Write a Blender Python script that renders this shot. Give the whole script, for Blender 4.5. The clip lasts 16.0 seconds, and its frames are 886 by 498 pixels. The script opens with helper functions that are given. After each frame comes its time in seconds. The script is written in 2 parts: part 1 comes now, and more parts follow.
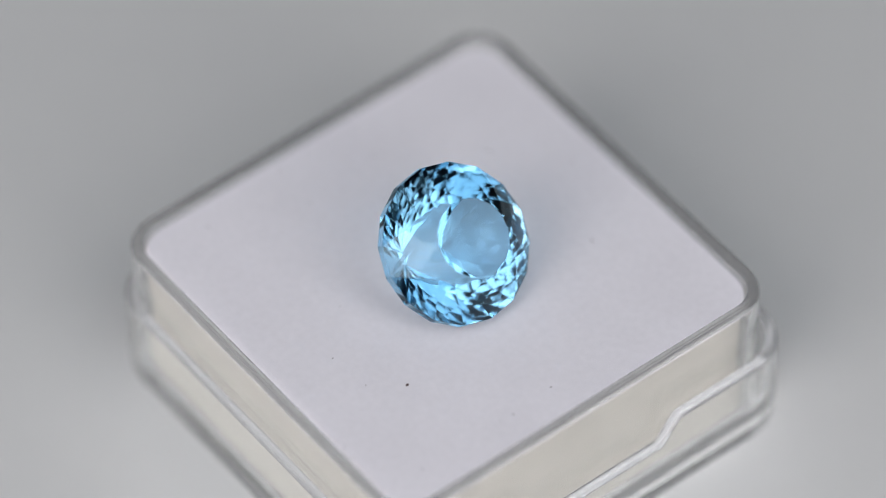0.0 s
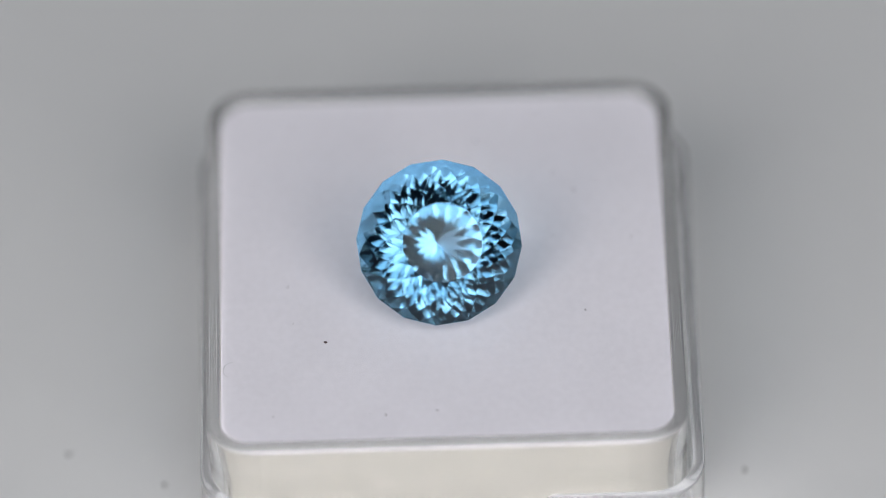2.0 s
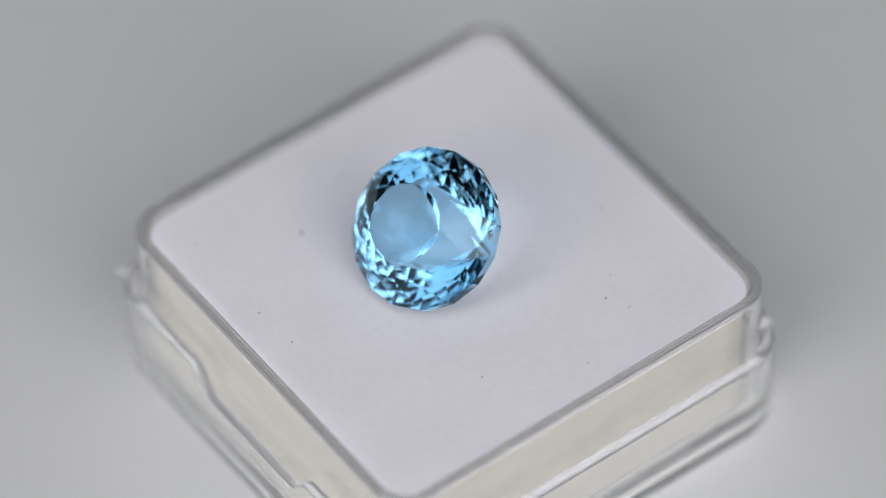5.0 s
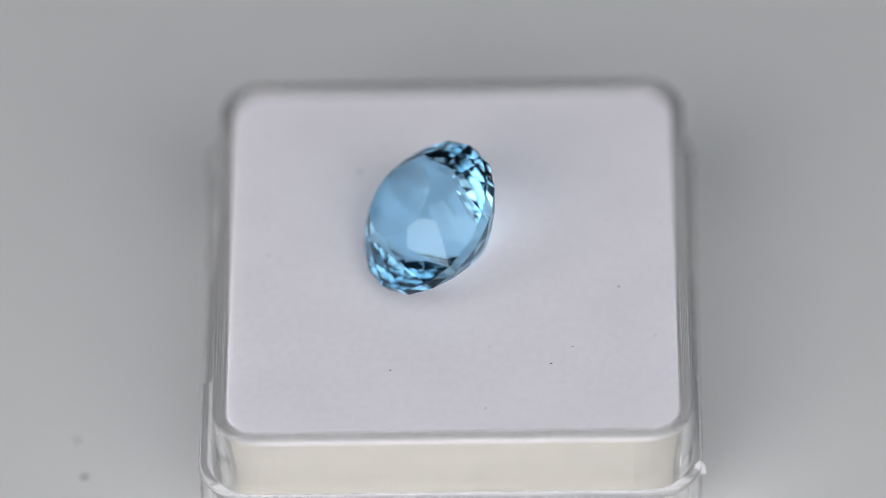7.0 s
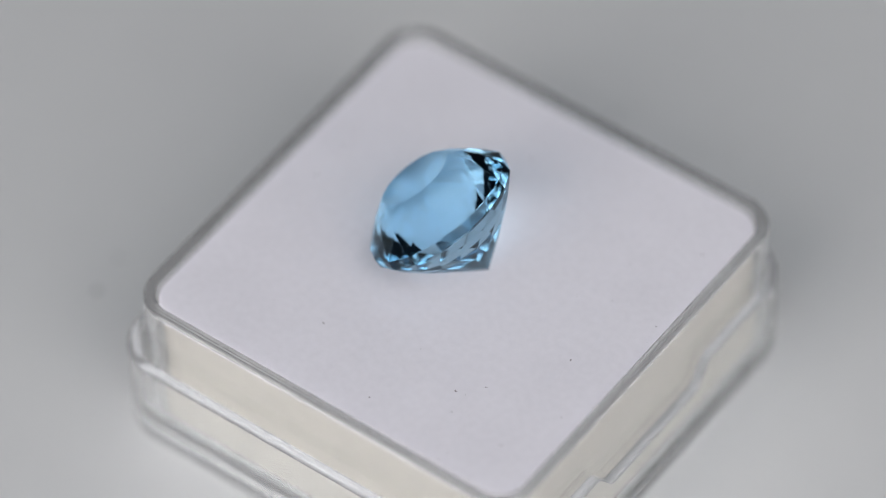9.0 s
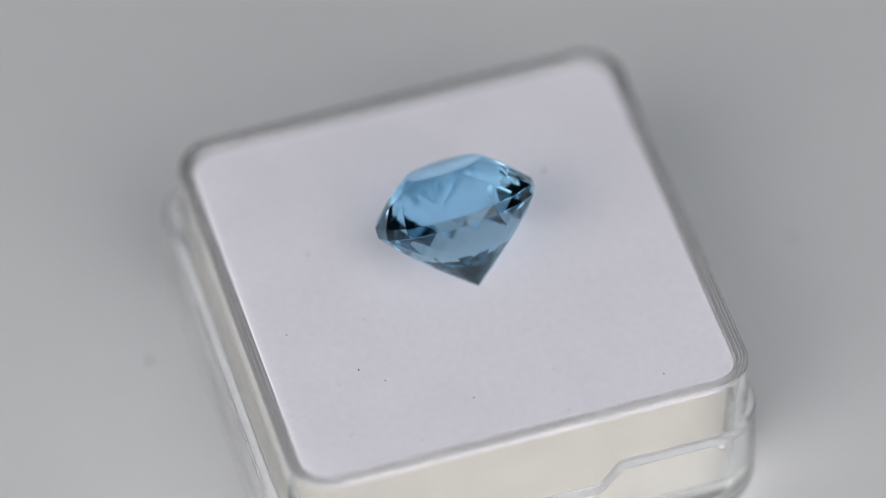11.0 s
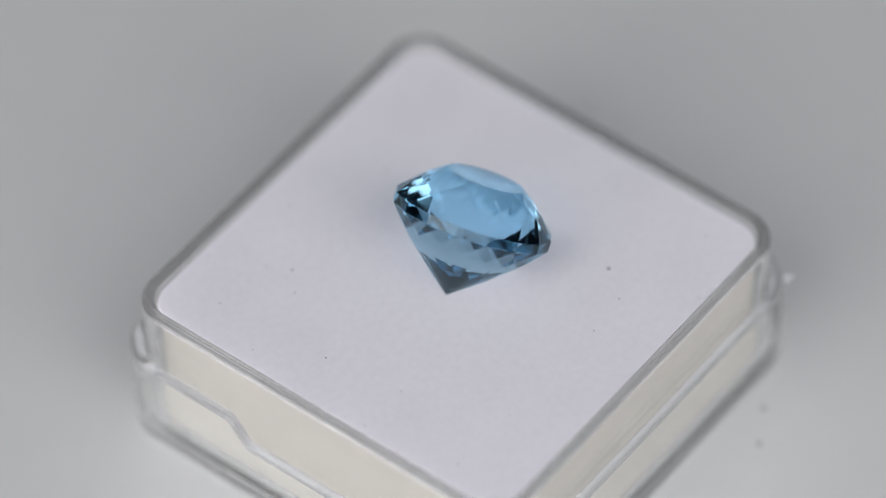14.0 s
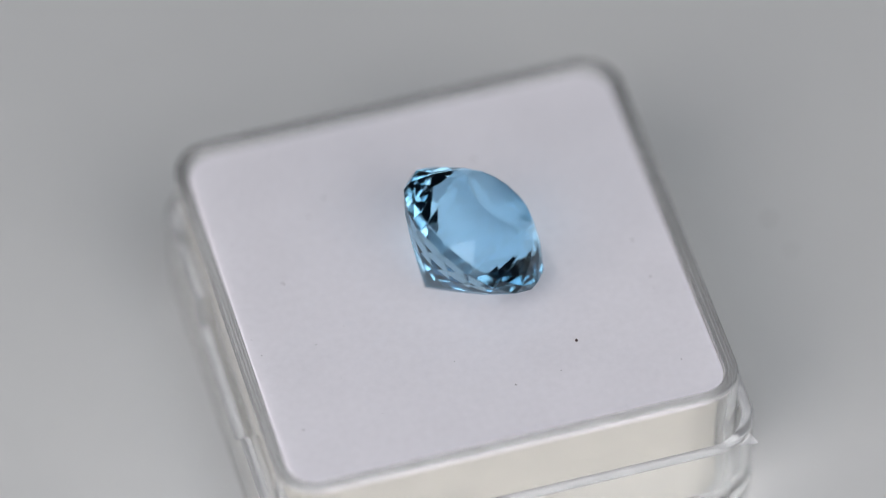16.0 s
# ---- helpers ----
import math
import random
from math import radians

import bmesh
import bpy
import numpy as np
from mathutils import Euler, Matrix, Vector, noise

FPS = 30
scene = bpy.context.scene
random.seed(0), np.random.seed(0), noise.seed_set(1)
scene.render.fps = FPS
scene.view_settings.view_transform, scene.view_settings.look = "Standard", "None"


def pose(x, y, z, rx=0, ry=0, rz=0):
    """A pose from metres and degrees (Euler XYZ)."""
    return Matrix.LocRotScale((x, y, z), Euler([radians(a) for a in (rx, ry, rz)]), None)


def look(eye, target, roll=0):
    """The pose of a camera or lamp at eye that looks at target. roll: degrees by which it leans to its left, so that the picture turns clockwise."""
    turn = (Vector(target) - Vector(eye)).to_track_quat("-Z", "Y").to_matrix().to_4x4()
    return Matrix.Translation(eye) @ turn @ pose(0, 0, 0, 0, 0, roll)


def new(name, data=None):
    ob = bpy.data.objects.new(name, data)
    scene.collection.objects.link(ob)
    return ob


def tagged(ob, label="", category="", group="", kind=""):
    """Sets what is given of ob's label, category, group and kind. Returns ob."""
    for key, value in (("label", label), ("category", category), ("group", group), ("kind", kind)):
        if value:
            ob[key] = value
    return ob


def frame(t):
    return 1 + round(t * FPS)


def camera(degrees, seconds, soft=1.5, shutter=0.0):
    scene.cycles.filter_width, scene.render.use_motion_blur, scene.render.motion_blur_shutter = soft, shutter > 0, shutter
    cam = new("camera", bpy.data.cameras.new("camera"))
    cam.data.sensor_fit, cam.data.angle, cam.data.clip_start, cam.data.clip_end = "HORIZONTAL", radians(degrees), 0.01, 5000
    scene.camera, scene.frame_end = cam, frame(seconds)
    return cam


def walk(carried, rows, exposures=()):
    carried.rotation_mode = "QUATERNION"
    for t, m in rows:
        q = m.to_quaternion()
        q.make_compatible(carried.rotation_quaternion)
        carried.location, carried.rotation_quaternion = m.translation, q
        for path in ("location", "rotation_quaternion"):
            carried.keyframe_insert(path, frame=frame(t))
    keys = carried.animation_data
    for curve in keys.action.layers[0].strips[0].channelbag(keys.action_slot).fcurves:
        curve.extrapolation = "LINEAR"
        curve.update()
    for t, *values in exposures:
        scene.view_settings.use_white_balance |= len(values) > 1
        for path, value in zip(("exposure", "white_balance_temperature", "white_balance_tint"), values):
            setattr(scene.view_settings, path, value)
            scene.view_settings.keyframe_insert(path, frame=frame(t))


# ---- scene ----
# the frame of the place: millimetres in the code, metres in the scene; the turntable's axis is x = y = 0, its top z = 0
MM = 0.001
RIM = 12.2                      # height of the display box's upper rim
SPEED = 18.25                   # degrees a second, clockwise from above


def mm(*v):
    return Vector(v) * MM


cam = camera(8.153, 16.0, soft=0.8)
eye = mm(-0.507, -260.047, 308.012 + RIM)
aim = eye + Vector((0.0, 0.64704, -0.76246)) * 0.4
walk(cam, [(0.0, look(eye, aim, -1.74)), (16.0, look(eye, aim, -1.74))])
cam.data.dof.use_dof = True
cam.data.dof.focus_distance = 0.3985
cam.data.dof.aperture_fstop = 10.0

# ---- light: dim room, two warm softboxes in front, added low fill, cool panel overhead ----
world = bpy.data.worlds.new("world")
scene.world = world
world.use_nodes = True
world.node_tree.nodes["Background"].inputs["Color"].default_value = (0.60, 0.64, 0.70, 1)
world.node_tree.nodes["Background"].inputs["Strength"].default_value = 0.05
scene.view_settings.exposure = 0.0


def softbox(name, at, target, sx, sy, watts, colour, spread=180):
    data = bpy.data.lights.new(name, "AREA")
    data.shape, data.size, data.size_y = "RECTANGLE", sx, sy
    data.energy, data.color, data.spread = watts, colour, radians(spread)
    ob = new(name, data)
    ob.matrix_world = look(at, target)
    return ob


softbox("front_soft_lamp", (-0.296, -0.32, 0.32), (0, -0.02, 0), 0.285, 0.40, 1.40, (1.0, 0.957, 0.957))
softbox("front_soft_lamp", (0.244, -0.32, 0.32), (0, -0.02, 0), 0.285, 0.40, 1.08, (1.0, 0.957, 0.957))
# low front fill, no known source: added to brighten the stone's inner facets
softbox("front_soft_lamp", (0.0, -0.47, 0.20), (0, -0.02, 0), 0.26, 0.10, 0.14, (1.0, 0.957, 0.957))
softbox("ceiling_panel_lamp", (0.0, -0.190, 0.56), (0, -0.01, 0), 0.48, 0.30, 0.83, (0.77, 0.90, 1.0))


# ---- materials ----
def material(name, colour, rough=0.5, metal=0.0, ior=1.5, glass=0.0, vary=0.0, scale=200.0, bump=0.0, bump_scale=2000.0):
    m = bpy.data.materials.new(name)
    m.use_nodes = True
    nt = m.node_tree
    b = nt.nodes["Principled BSDF"]
    b.inputs["Base Color"].default_value = (*colour, 1)
    b.inputs["Roughness"].default_value = rough
    b.inputs["Metallic"].default_value = metal
    b.inputs["IOR"].default_value = ior
    b.inputs["Transmission Weight"].default_value = glass
    co = nt.nodes.new("ShaderNodeTexCoord")
    if vary:
        n1, n2 = nt.nodes.new("ShaderNodeTexNoise"), nt.nodes.new("ShaderNodeTexNoise")
        n1.inputs["Scale"].default_value, n1.inputs["Detail"].default_value = scale, 6
        n2.inputs["Scale"].default_value, n2.inputs["Detail"].default_value = scale * 12, 3
        nt.links.new(co.outputs["Object"], n1.inputs["Vector"])
        nt.links.new(co.outputs["Object"], n2.inputs["Vector"])
        add = nt.nodes.new("ShaderNodeMath")
        add.operation = "ADD"
        nt.links.new(n1.outputs["Fac"], add.inputs[0])
        nt.links.new(n2.outputs["Fac"], add.inputs[1])
        ramp = nt.nodes.new("ShaderNodeMapRange")
        ramp.inputs["From Min"].default_value, ramp.inputs["From Max"].default_value = 0.65, 1.35
        nt.links.new(add.outputs[0], ramp.inputs["Value"])
        mx = nt.nodes.new("ShaderNodeMix")
        mx.data_type = "RGBA"
        other = tuple(c * (1 - vary) for c in colour)
        mx.inputs["A"].default_value, mx.inputs["B"].default_value = (*colour, 1), (*other, 1)
        nt.links.new(ramp.outputs["Result"], mx.inputs["Factor"])
        nt.links.new(mx.outputs["Result"], b.inputs["Base Color"])
    if bump:
        n3, bp = nt.nodes.new("ShaderNodeTexNoise"), nt.nodes.new("ShaderNodeBump")
        n3.inputs["Scale"].default_value, n3.inputs["Detail"].default_value = bump_scale, 4
        bp.inputs["Strength"].default_value, bp.inputs["Distance"].default_value = bump, 0.0001
        nt.links.new(co.outputs["Object"], n3.inputs["Vector"])
        nt.links.new(n3.outputs["Fac"], bp.inputs["Height"])
        nt.links.new(bp.outputs["Normal"], b.inputs["Normal"])
    return m


def gem_material():
    """Clear blue stone: each passage and each inner reflection takes its share of the red."""
    m = bpy.data.materials.new("blue_topaz")
    m.use_nodes = True
    nt = m.node_tree
    cut = nt.nodes.new("ShaderNodeBsdfGlass")
    cut.inputs["Color"].default_value = (0.648, 0.816, 0.907, 1)
    cut.inputs["Roughness"].default_value, cut.inputs["IOR"].default_value = 0.0, 1.635
    nt.nodes.remove(nt.nodes["Principled BSDF"])
    nt.links.new(cut.outputs[0], nt.nodes["Material Output"].inputs["Surface"])
    return m


PLASTIC = material("clear_plastic", (0.97, 0.975, 0.97), 0.03, ior=1.40, glass=0.94, bump=0.04, bump_scale=900)
# lid rim: milky share of the colour imitates white reflected by polished plastic
LID_EDGE = material("pale_reflecting_edge", (0.93, 0.93, 0.955), 0.10, ior=1.40, glass=0.76, vary=0.06, scale=500, bump=0.12, bump_scale=1200)
PLASTIC_EDGE = material("moulded_plastic_edge", (0.95, 0.95, 0.965), 0.10, ior=1.40, glass=0.78, vary=0.04, scale=500, bump=0.10, bump_scale=1200)
FELT = material("white_felt", (0.81, 0.788, 0.842), 0.95, vary=0.07, scale=160, bump=0.25, bump_scale=16000)
FOAM = material("cream_foam", (0.545, 0.526, 0.474), 0.95, vary=0.16, scale=520, bump=0.5, bump_scale=5000)
TABLE = material("satin_white_plate", (0.648, 0.65, 0.65), 0.6, vary=0.03, scale=25, bump=0.05, bump_scale=4000)
# desk out of view, dark so little light bounces back into the stone
DESK = material("unseen_dark_desk", (0.07, 0.05, 0.04), 0.5, vary=0.35, scale=9, bump=0.1, bump_scale=600)
# unseen walls and ceiling, tinted blue to turn the stone's dark facets navy
WALL = material("unseen_blue_grey_wall", (0.30, 0.37, 0.45), 0.9, vary=0.06, scale=2, bump=0.1, bump_scale=150)
CEIL = material("unseen_blue_grey_ceiling", (0.55, 0.60, 0.66), 0.9, vary=0.04, scale=2, bump=0.1, bump_scale=150)
FLOOR = material("dark_floor", (0.12, 0.11, 0.10), 0.6, vary=0.2, scale=5, bump=0.1, bump_scale=90)
GEM = gem_material()
DUST = material("dark_dust", (0.10, 0.06, 0.065), 0.9, vary=0.3, scale=4000)
LINT = material("grey_lint", (0.36, 0.36, 0.36), 0.9, vary=0.3, scale=4000)


# ---- mesh helpers ----
def part(name, bm, mat, parent=None, label="", smooth=False, wound=False):
    me = bpy.data.meshes.new(name)
    if not wound:
        bmesh.ops.recalc_face_normals(bm, faces=bm.faces)
    bm.to_mesh(me)
    bm.free()
    me.materials.append(mat)
    for p in me.polygons:
        p.use_smooth = smooth
    ob = new(name, me)
    if parent:
        ob.parent = parent
    if label:
        tagged(ob, label)
    return ob


def ring(half, radius, z, straight=72, arc=10, lift=None):
    """A rounded square of points, in millimetres, anticlockwise."""
    pts = []
    c = half - radius
    for k in range(4):
        a0 = -math.pi / 2 + k * math.pi / 2
        cx, cy = [(c, -c), (c, c), (-c, c), (-c, -c)][k]
        for i in range(arc + 1):
            a = a0 + math.pi / 2 * i / arc
            pts.append((cx + radius * math.cos(a), cy + radius * math.sin(a)))
        x1, y1 = pts[-1]
        nx, ny = [(c, c), (-c, c), (-c, -c), (c, -c)][k]
        a = a0 + math.pi / 2
        x2, y2 = nx + radius * math.cos(a), ny + radius * math.sin(a)
        for i in range(1, straight):
            f = i / straight
            pts.append((x1 + (x2 - x1) * f, y1 + (y2 - y1) * f))
    return [(x, y, z + (lift(x, y) if lift else 0.0)) for x, y in pts]


def loft(rings, cap_first=True, cap_last=True):
    bm = bmesh.new()
    rows = [[bm.verts.new(mm(*p)) for p in r] for r in rings]
    n = len(rows[0])
    for a, b in zip(rows, rows[1:]):
        for i in range(n):
            j = (i + 1) % n
            bm.faces.new((a[i], a[j], b[j], b[i]))
    if cap_first:
        bm.faces.new(rows[0][::-1])
    if cap_last:
        bm.faces.new(rows[-1])
    return bm


def box_mesh(x0, y0, z0, x1, y1, z1, bevel=0.0):
    bm = bmesh.new()
    bmesh.ops.create_cube(bm, size=1.0)
    for v in bm.verts:
        v.co = Vector(((x0 + x1) / 2 + v.co.x * (x1 - x0), (y0 + y1) / 2 + v.co.y * (y1 - y0), (z0 + z1) / 2 + v.co.z * (z1 - z0)))
    if bevel:
        bmesh.ops.bevel(bm, geom=list(bm.edges), offset=bevel, segments=2, affect="EDGES")
    return bm


def holder(name, label, category, group="", kind=""):
    return tagged(new(name), label, category, group, kind)


# ---- the unseen room added round the desk, to darken what the stone reflects ----
def room():
    def wall(name, a, mat):
        tagged(part(name, box_mesh(*a), mat), kind="structure")
    wall("floor", (-2.0, -2.0, -0.83, 2.0, 2.0, -0.77), FLOOR)
    wall("ceiling", (-2.0, -2.0, 1.70, 2.0, 2.0, 1.76), CEIL)
    wall("wall_north", (-2.0, 2.0, -0.83, 2.0, 2.1, 1.76), WALL)
    wall("wall_south", (-2.0, -2.1, -0.83, 2.0, -2.0, 1.76), WALL)
    wall("wall_east", (2.0, -2.1, -0.83, 2.1, 2.1, 1.76), WALL)
    wall("wall_west", (-2.1, -2.1, -0.83, -2.0, 2.1, 1.76), WALL)


def desk():
    d = holder("desk", "unseen dark wooden desk, added under the turntable to cut stray light", "desk")
    part("desktop", box_mesh(-0.7, -0.5, -0.040, 0.7, 0.5, -0.012, 0.002), DESK, d)
    for x in (-0.66, 0.66):
        for y in (-0.46, 0.46):
            part("leg", box_mesh(x - 0.02, y - 0.02, -0.77, x + 0.02, y + 0.02, -0.040, 0.002), DESK, d)
    return d


def turned(prof, n=96):
    """A closed solid of revolution from (radius, height) pairs in millimetres."""
    bm = bmesh.new()
    rows = [[bm.verts.new(mm(r * math.cos(2 * math.pi * i / n), r * math.sin(2 * math.pi * i / n), z)) for i in range(n)] for r, z in prof]
    for a, b in zip(rows, rows[1:]):
        for i in range(n):
            bm.faces.new((a[i], a[(i + 1) % n], b[(i + 1) % n], b[i]))
    bm.faces.new(rows[0])
    bm.faces.new(rows[-1][::-1])
    return bm


def turntable():
    t = holder("turntable", "plain white turning display plate under the gem box", "turntable")
    part("plate", turned([(74.4, 0), (74.9, -0.2), (75.1, -0.7), (75.1, -3.5), (74.6, -4.0)]), TABLE, t)
    part("base", turned([(62.0, -4.0), (62.5, -4.4), (62.5, -11.2), (61.8, -12.0)]), TABLE, t)
    return t


# ---- the display box: lid below, tray with its pad nested in it ----
BX, BY = 0.08, 0.54             # the box stands a little off the axis
LEDGE = 7.7                     # height of the lid's rim
PAD = 11.92                     # height of the felt
NOTCH = 1.9                     # depth of the finger notch in two of its sides


def notch(x, y):
    if abs(x) < 14.9:
        return 0.0
    f = min(max((6.2 - abs(y)) / 1.4, 0.0), 1.0)
    return -NOTCH * f


def gem_box():
    """The lid turned over as a base, and the tray nested in it."""
    b = holder("gem_box", "small clear plastic gem box, tray nested in its upturned lid", "gem box")
    lx, ly = BX - 0.22, BY - 0.25
    ro, ri = 16.2, 15.4
    rings = [ring(ro - 1.2, 2.6, 0.0), ring(ro - 0.5, 3.0, 0.12), ring(ro - 0.15, 3.3, 0.5), ring(ro, 3.5, 1.1)]
    rings += [ring(ro, 3.5, z) for z in (2.5, 4.5)] + [ring(ro, 3.5, LEDGE - 0.14, lift=notch)]
    rim = [rings[-1], ring(ro - 0.04, 3.46, LEDGE - 0.04, lift=notch), ring(ro - 0.14, 3.36, LEDGE, lift=notch),
           ring(ri + 0.1, 2.8, LEDGE, lift=notch), ring(ri, 2.7, LEDGE - 0.1, lift=notch)]
    inner = [rim[-1]] + [ring(ri, 2.7, z) for z in (4.3, 1.5)] + [ring(ri - 0.5, 2.3, 0.95)]
    shell = part("lid", loft(rings, True, False), PLASTIC, b, "clear plastic lid with finger notches", smooth=True, wound=True)
    shell.location = mm(lx, ly, 0)
    shell.visible_shadow = False
    for name, rr, caps in (("lid_rim", rim, (False, False)), ("lid_lining", inner, (False, True))):
        ob = part(name, loft(rr, *caps), LID_EDGE if "rim" in name else PLASTIC, shell, smooth=True, wound=True)
        ob.visible_shadow = False
    for x, y, z, size, turn in ((-14.95, 15.35, LEDGE - 0.4, 1.25, 135), (15.95, -13.5, LEDGE - 0.75, 0.95, 68), (16.2, 12.7, LEDGE - 0.2, 0.7, 30)):
        burr = part("burr", flake(size), PLASTIC_EDGE, shell, "torn whitish moulding burr")
        burr.matrix_basis = Matrix.Translation(mm(x, y, z)) @ pose(0, 0, 0, 0, 0, turn)
        burr.visible_shadow = False

    ro, ri, lip = 15.3, 14.5, 14.46
    z0, top = 0.96, RIM + 0.32
    outer = [ring(ro - 0.9, 1.9, z0), ring(ro - 0.3, 2.4, z0 + 0.25), ring(ro, 2.7, z0 + 0.9)]
    outer += [ring(ro, 2.7, z) for z in (4.0, 8.0, 10.5)] + [ring(ro, 2.7, top - 0.24)]
    arc = [(math.sin(radians(k)), math.cos(radians(k))) for k in (15, 35, 55, 75, 90)]
    e = 0.24
    rim = [outer[-1]] + [ring(ro - e + e * c, 2.7 - e + e * c, top - e + e * n) for n, c in arc]
    for k, dip in enumerate((0.05, 0.05, 0.0, 0.0, 0.06, 0.06)):
        w = ro - e - 0.05 - k * 0.052
        rim.append(ring(w, 2.36 - k * 0.05, top - dip))
    rim += [ring(lip + e - e * c, 1.86 + e - e * c, top - e + e * n) for n, c in reversed(arc)] + [ring(lip, 1.86, top - e), ring(lip, 1.86, PAD - 0.4)]
    inner = [rim[-1]] + [ring(ri, 1.9, z) for z in (11.25, 9.0, 3.0)] + [ring(ri - 0.02, 1.88, z0 + 0.9)]
    shell = part("tray", loft(outer, True, False), PLASTIC, b, "clear plastic tray", smooth=True, wound=True)
    shell.location = mm(BX, BY, 0)
    shell.visible_shadow = False
    for name, rr, caps in (("tray_rim", rim, (False, False)), ("tray_lining", inner, (False, True))):
        ob = part(name, loft(rr, *caps), PLASTIC_EDGE if "rim" in name else PLASTIC, shell, smooth=True, wound=True)
        ob.visible_shadow = False
    return b


def flake(size):
    """A thin torn sliver with a ragged end, pointing along x."""
    bm = bmesh.new()
    rnd = random.Random(int(size * 100))
    n = 7
    top, low = [], []
    for i in range(n):
        f = i / (n - 1)
        w = 0.42 * size * (1 - f) ** 0.7 + 0.03
        for side in (-1, 1):
            z = 0.25 * size * math.sin(f * 2.2) + rnd.uniform(-0.05, 0.05)
            p = (f * size * 0.8 + rnd.uniform(-0.04, 0.04) - 0.1, side * w + rnd.uniform(-0.08, 0.08), z)
            top.append(bm.verts.new(mm(*p)))
            low.append(bm.verts.new(mm(p[0], p[1], p[2] - 0.07)))
    for i in range(n - 1):
        a, b, c, d = 2 * i, 2 * i + 1, 2 * i + 3, 2 * i + 2
        bm.faces.new((top[a], top[b], top[c], top[d]))
        bm.faces.new((low[d], low[c], low[b], low[a]))
        bm.faces.new((top[a], top[d], low[d], low[a]))
        bm.faces.new((top[b], low[b], low[c], top[c]))
    bm.faces.new((top[0], low[0], low[1], top[1]))
    bm.faces.new((top[-2], top[-1], low[-1], low[-2]))
    return bm


def fuzz(half, radius):
    """Stray fibres along the felt's edge and thinly over its face."""
    bm = bmesh.new()
    rnd = random.Random(11)
    edge = ring(half, radius, PAD)
    for k in range(1500):
        if k < 1150:
            x, y, z = edge[rnd.randrange(len(edge))]
            x, y = x * rnd.uniform(0.975, 0.999), y * rnd.uniform(0.975, 0.999)
        else:
            x, y, z = rnd.uniform(-13.5, 13.5), rnd.uniform(-13.5, 13.5), PAD
        a, long, up = rnd.uniform(0, 6.28), rnd.uniform(0.12, 0.42), rnd.uniform(0.05, 0.22)
        dx, dy = math.cos(a), math.sin(a)
        mid = (x + dx * long * 0.5, y + dy * long * 0.5, z + up)
        end = (x + dx * long, y + dy * long, z + up * rnd.uniform(0.2, 1.3))
        w = 0.007
        lim = half + 0.02
        if max(abs(end[0]), abs(end[1])) > lim:
            continue
        pts = []
        for (px, py, pz), ww in (((x, y, z - 0.02), w), (mid, w), (end, w * 0.5)):
            pts.append((bm.verts.new(mm(px - dy * ww, py + dx * ww, pz)), bm.verts.new(mm(px + dy * ww, py - dx * ww, pz)), bm.verts.new(mm(px, py, pz + ww))))
        for s, t in zip(pts, pts[1:]):
            for i in range(3):
                bm.faces.new((s[i], s[(i + 1) % 3], t[(i + 1) % 3], t[i]))
    return bm


def pad():
    p = holder("foam_pad", "white felt-topped cream foam pad filling the tray", "foam pad")
    h = 14.42
    rings = [ring(h - 0.1, 3.4, 1.9), ring(h, 3.5, 2.2), ring(h, 3.5, 6.0), ring(h, 3.5, 11.5)]
    ob = part("foam_block", loft(rings), FOAM, p, "cream foam block")
    ob.location = mm(BX, BY, 0)
    rings = [ring(h, 2.1, 11.502), ring(h, 2.1, PAD - 0.1), ring(h - 0.04, 2.06, PAD - 0.03), ring(h - 0.12, 2.0, PAD)]
    ob = part("felt_top", loft(rings), FELT, p, "white felt top")
    ob.location = mm(BX, BY, 0)
    ob = part("felt_fuzz", fuzz(h - 0.1, 2.0), FELT, p, "fine stray felt fibres")
    ob.location = mm(BX, BY, 0)
    tagged(ob, kind="stuff")
    return p


# ---- the stone ----
def half_spaces():
    """Planes (normal, distance) of a sixteen-sided round cut; girdle's middle at z = 0, millimetres."""
    R, g = GEM_R, 0.34
    planes = [(Vector((0, 0, 1)), CROWN + g)]
    step = math.pi / 8

    def row(angle, stag, r, z, up):
        a = radians(angle)
        for k in range(16):
            az = (k + (0.5 if stag else 0.0)) * step
            n = Vector((math.sin(a) * math.cos(az), math.sin(a) * math.sin(az), up * math.cos(a)))
            planes.append((n, math.sin(a) * r + math.cos(a) * z))

    def meet(a1, r1, z1, a2, r2, z2):
        """Radius and height on the first row's middle line where the next, staggered row cuts it."""
        t1, t2, c = math.tan(radians(a1)), math.tan(radians(a2)), math.cos(step / 2)
        r = (z1 + t1 * r1 - z2 - t2 * r2) / (t1 - t2 * c)
        return r, z1 + t1 * (r1 - r)

    row(90, False, R, 0, 1)
    rv = R / math.cos(step / 2)
    for up, angles in ((1, CROWN_ANGLES), (-1, PAVILION_ANGLES)):
        r1, z1, r2, z2 = R, g, rv, g
        row(angles[0], False, r1, z1, up)
        stag = True
        prev = (angles[0], r1, z1)
        cur = (r2, z2)
        for a in angles[1:]:
            row(a, stag, cur[0], cur[1], up)
            nxt = meet(prev[0], prev[1], prev[2], a, cur[0], cur[1])
            prev = (a, cur[0], cur[1])
            cur = nxt
            stag = not stag
    return planes


GEM_R = 5.23
CROWN = 2.46
CROWN_ANGLES = (49.0, 44.2, 38.8, 34.5)
PAVILION_ANGLES = (55.0, 48.2, 43.5, 41.1, 39.5)
GEM_AT = (2.10, 1.20)           # where its point touches the pad
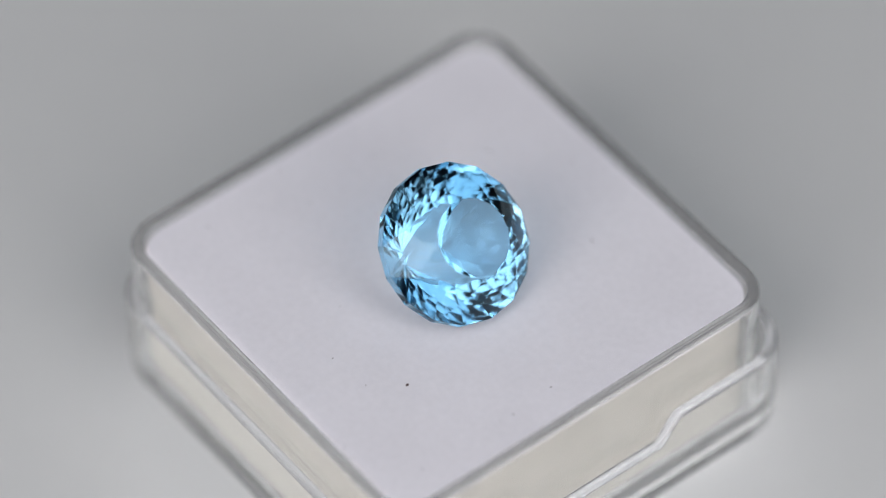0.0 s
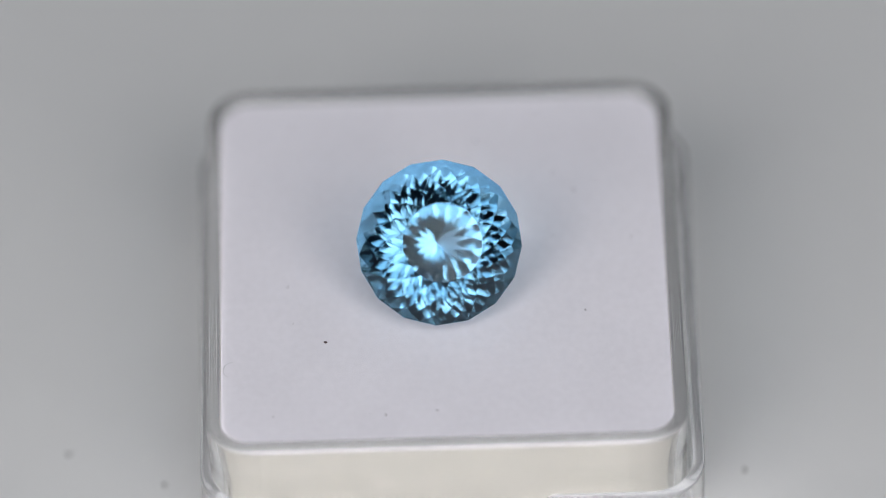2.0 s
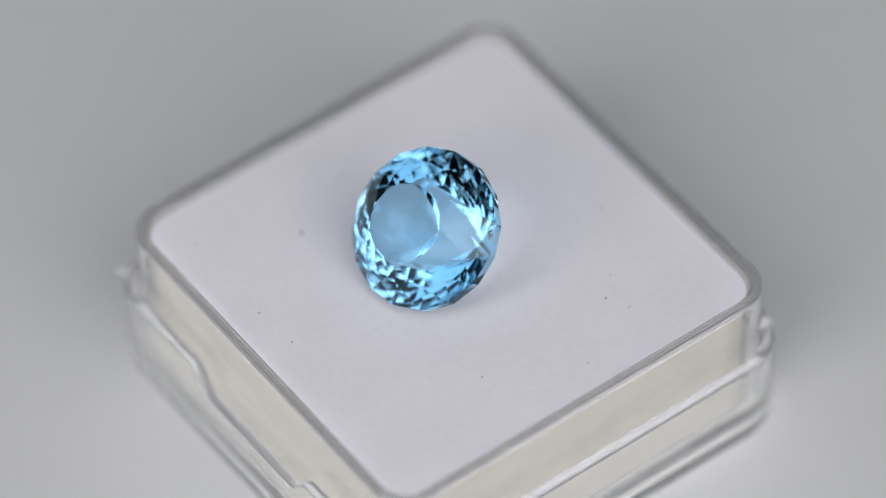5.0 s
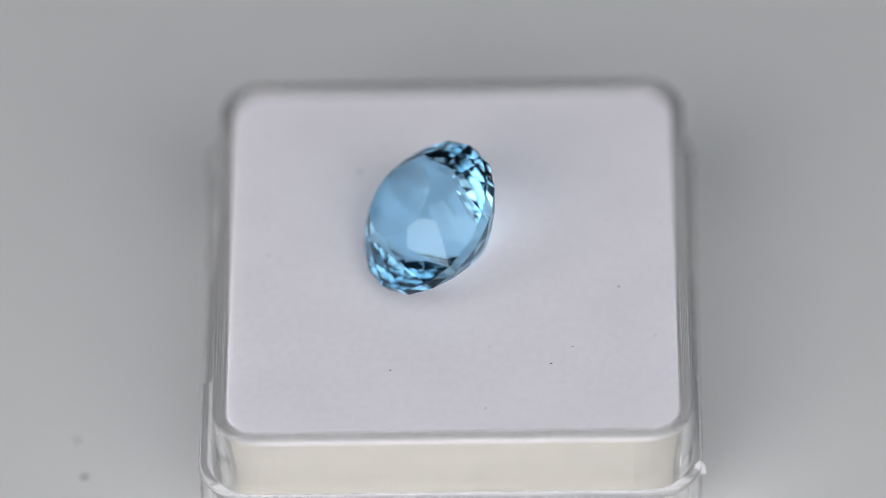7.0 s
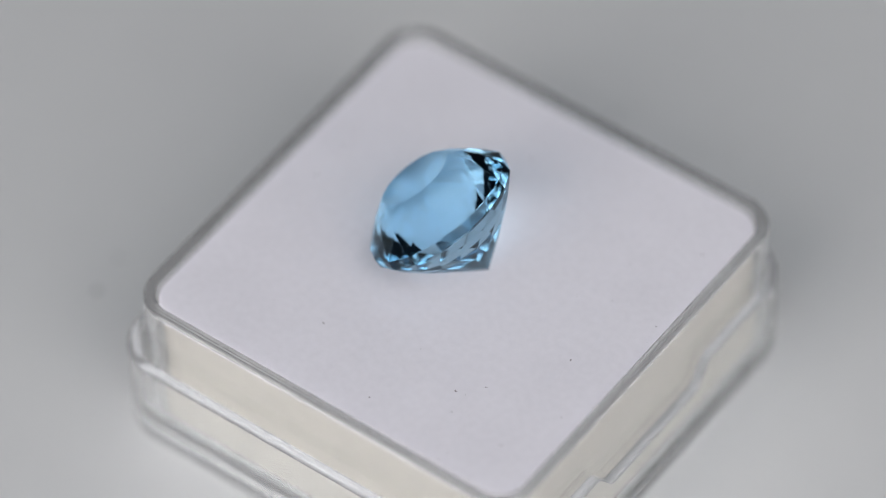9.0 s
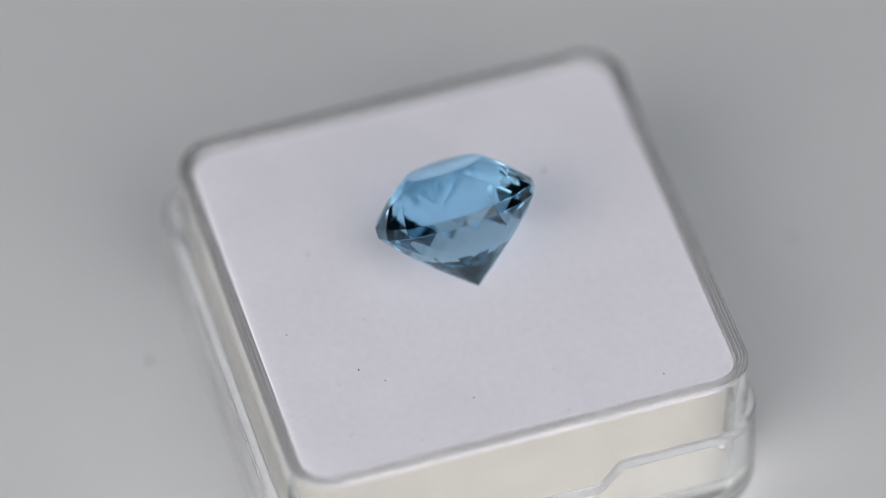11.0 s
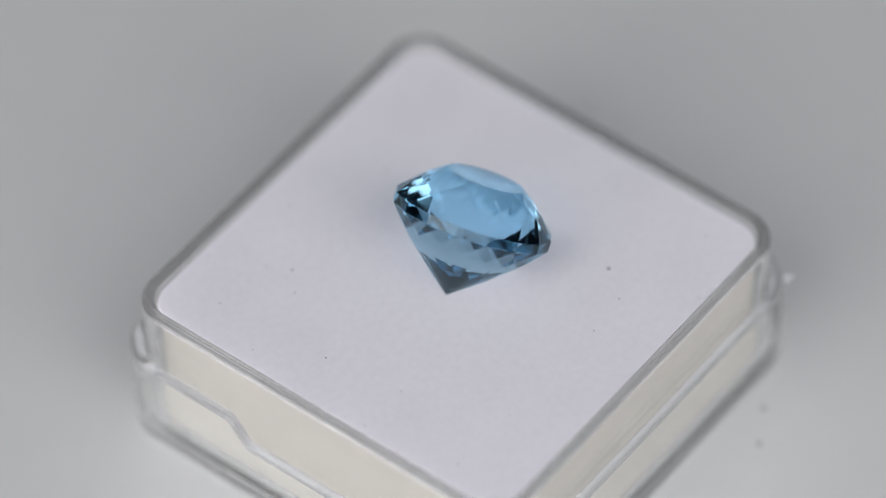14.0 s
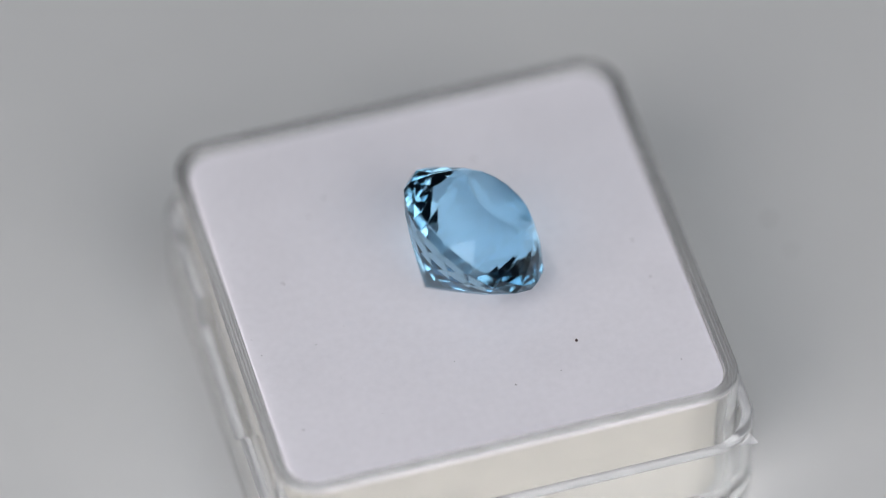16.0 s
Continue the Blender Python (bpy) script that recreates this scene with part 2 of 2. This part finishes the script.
GEM_TILT, GEM_AZ, GEM_SPIN = 40.8, 187.4, 1.75


def cut_polygon(poly, m, e):
    """What is left of a polygon on the inner side of the plane m . p = e."""
    out = []
    for a, b in zip(poly, poly[1:] + poly[:1]):
        da, db = m.dot(a) - e, m.dot(b) - e
        if da <= 1e-6:
            out.append(a)
        if (da <= 1e-6) != (db <= 1e-6):
            out.append(a.lerp(b, da / (da - db)))
    return out


def gemstone():
    g = holder("gemstone", "round faceted sky-blue gemstone lying tilted on the felt", "gemstone")
    bm = bmesh.new()
    planes = half_spaces()
    for i, (n, d) in enumerate(planes):
        u = n.orthogonal().normalized() * 30.0
        v = n.cross(u)
        poly = [n * d + u + v, n * d - u + v, n * d - u - v, n * d + u - v]
        for j, (m, e) in enumerate(planes):
            if j != i and poly:
                poly = cut_polygon(poly, m, e)
        if len(poly) > 2:
            bm.faces.new([bm.verts.new(p) for p in poly])
    bmesh.ops.remove_doubles(bm, verts=bm.verts, dist=0.008)
    bmesh.ops.dissolve_degenerate(bm, edges=bm.edges, dist=0.004)
    turn = pose(0, 0, 0, 0, 0, GEM_AZ) @ pose(0, 0, 0, 0, GEM_TILT, 0) @ pose(0, 0, 0, 0, 0, GEM_SPIN)
    low = min((turn @ v.co for v in bm.verts), key=lambda c: c.z)
    point = min(bm.verts, key=lambda v: v.co.z)
    tip = turn @ point.co
    worn = [e for e in bm.edges if point not in e.verts]
    bmesh.ops.bevel(bm, geom=worn, offset=0.017, segments=1, affect="EDGES", clamp_overlap=False)
    bmesh.ops.recalc_face_normals(bm, faces=bm.faces)
    shift = Vector((GEM_AT[0] - tip.x, GEM_AT[1] - tip.y, PAD + 0.005 - low.z))
    place = Matrix.Scale(MM, 4) @ Matrix.Translation(shift) @ turn
    kinds = {"table_facet": [], "crown": [], "girdle": [], "upper_pavilion": [], "pavilion": []}
    for f in bm.faces:
        f.normal_update()
        z = f.normal.z
        kinds["table_facet" if z > 0.99 else "crown" if z > 0.1 else "girdle" if z > -0.1 else "upper_pavilion" if z > -0.70 else "pavilion"].append([place @ v.co for v in f.verts])
    bm.free()
    for name, faces in kinds.items():
        verts, polys = [], []
        for f in faces:
            polys.append(list(range(len(verts), len(verts) + len(f))))
            verts += f
        me = bpy.data.meshes.new(name)
        me.from_pydata([tuple(v) for v in verts], [], polys)
        me.materials.append(GEM)
        ob = new(name, me)
        ob.parent = g
        ob.visible_shadow = name in ("girdle", "upper_pavilion", "table_facet")
    return g


# ---- specks of dust and lint on the felt and on the plate ----
def crumb(size, long, seed):
    bm = bmesh.new()
    bmesh.ops.create_icosphere(bm, subdivisions=2, radius=size * 0.5)
    rnd = random.Random(seed)
    for v in bm.verts:
        v.co *= rnd.uniform(0.6, 1.15)
        v.co.x *= long
        v.co.z *= 0.5
        v.co.y += 0.25 * size * math.sin(v.co.x / size * 1.3)
        v.co *= MM
    low = min(v.co.z for v in bm.verts)
    for v in bm.verts:
        v.co.z -= low + 0.00002
    return bm


def fibre(long, thick):
    """A thin curled thread of round section, ends tapered."""
    bm = bmesh.new()
    rows, n = [], 18
    for i in range(n + 1):
        f = i / n
        a = -1.1 + 2.4 * f
        r, w = long * 0.45, thick * (0.4 + 0.6 * math.sin(math.pi * f))
        c = Vector((r * math.cos(a), r * math.sin(a), thick * (1.0 + 3.0 * f * f)))
        out = Vector((math.cos(a), math.sin(a), 0))
        rows.append([bm.verts.new((c + out * w * math.cos(k * math.pi / 3) + Vector((0, 0, w * math.sin(k * math.pi / 3)))) * MM) for k in range(6)])
    for p, q in zip(rows, rows[1:]):
        for k in range(6):
            bm.faces.new((p[k], p[(k + 1) % 6], q[(k + 1) % 6], q[k]))
    bm.faces.new(rows[0])
    bm.faces.new(rows[-1][::-1])
    return bm


def specks():
    made = []
    rnd = random.Random(5)
    felt = [(-6.1, 7.7, 0.26, 1.1), (-1.35, 10.08, 0.13, 1), (-4.45, 9.78, 0.09, 1), (-12.2, 3.9, 0.1, 2.2), (-11.95, 0.63, 0.12, 1.6),
            (-4.0, -9.1, 0.12, 1.8), (2.4, -7.2, 0.07, 2.5), (6.3, -8.7, 0.17, 1.4), (2.1, -12.3, 0.10, 1.8), (-7.8, -9.45, 0.06, 3),
            (8.66, -13.8, 0.09, 1.5), (7.06, -10.2, 0.08, 2.4), (6.95, -8.55, 0.07, 2), (10.75, -2.35, 0.13, 1.6), (13.6, 3.1, 0.1, 1.4),
            (12.6, 9.75, 0.11, 1.3), (7.67, -7.34, 0.1, 2.4), (11.27, -10.65, 0.09, 1.3), (8.86, -13.1, 0.09, 1.2), (1.87, 7.12, 0.08, 1.2),
            (-12.1, 11.1, 0.11, 1.2), (-9.4, 12.6, 0.06, 1.2), (4.6, 3.2, 0.05, 1.5), (-2.2, -4.6, 0.05, 1.6), (9.2, 6.4, 0.06, 1.3), (7.93, 2.22, 0.07, 1.6),
            (10.03, 3.22, 0.07, 2.2), (13.04, -6.51, 0.09, 1.3), (7.44, 9.95, 0.07, 1.5), (13.9, 1.65, 0.08, 1.4), (-12.1, 4.9, 0.08, 2.0)]
    for k, (x, y, size, long) in enumerate(felt):
        ob = part("dust_speck", crumb(size * 0.8, long, k), DUST if size > 0.085 else LINT)
        tagged(ob, "tiny dark dust speck lying on the white felt", "dust speck", "dust specks on the felt")
        made.append((ob, x + BX, y + BY, PAD, rnd.uniform(0, 360)))
    ob = part("lint_fibre", fibre(1.5, 0.013), LINT)
    tagged(ob, "thin curled grey fibre lying on the white felt", "fibre")
    made.append((ob, -8.2 + BX, 13.6 + BY, PAD, 70))
    plate = [(-8.1, -18.8, 0.5), (-24.9, -4.5, 0.4), (-24.3, -7.6, 0.55), (-7.9, 19.2, 0.45), (-10.5, 17.7, 0.45), (-5.1, 25.5, 0.5)]
    for k, (x, y, size) in enumerate(plate):
        ob = part("lint_speck", crumb(size * 0.8, 1.2, 50 + k), LINT)
        tagged(ob, "small grey lint speck lying on the white plate", "lint speck", "lint specks on the plate")
        made.append((ob, x, y, 0.0, rnd.uniform(0, 360)))
    for ob, x, y, z, a in made:
        ob.data.transform(Matrix.Translation(mm(x, y, z)) @ pose(0, 0, 0, 0, 0, a))
    return [m[0] for m in made]


MOVING = []
room()
desk()
MOVING += [turntable(), gem_box(), pad(), gemstone()] + specks()


def motions():
    rows = [(k * 0.5, pose(0, 0, 0, 0, 0, -1.31 - SPEED * (k * 0.5 - 7.0))) for k in range(33)]
    for ob in MOVING:
        walk(ob, rows)


motions()
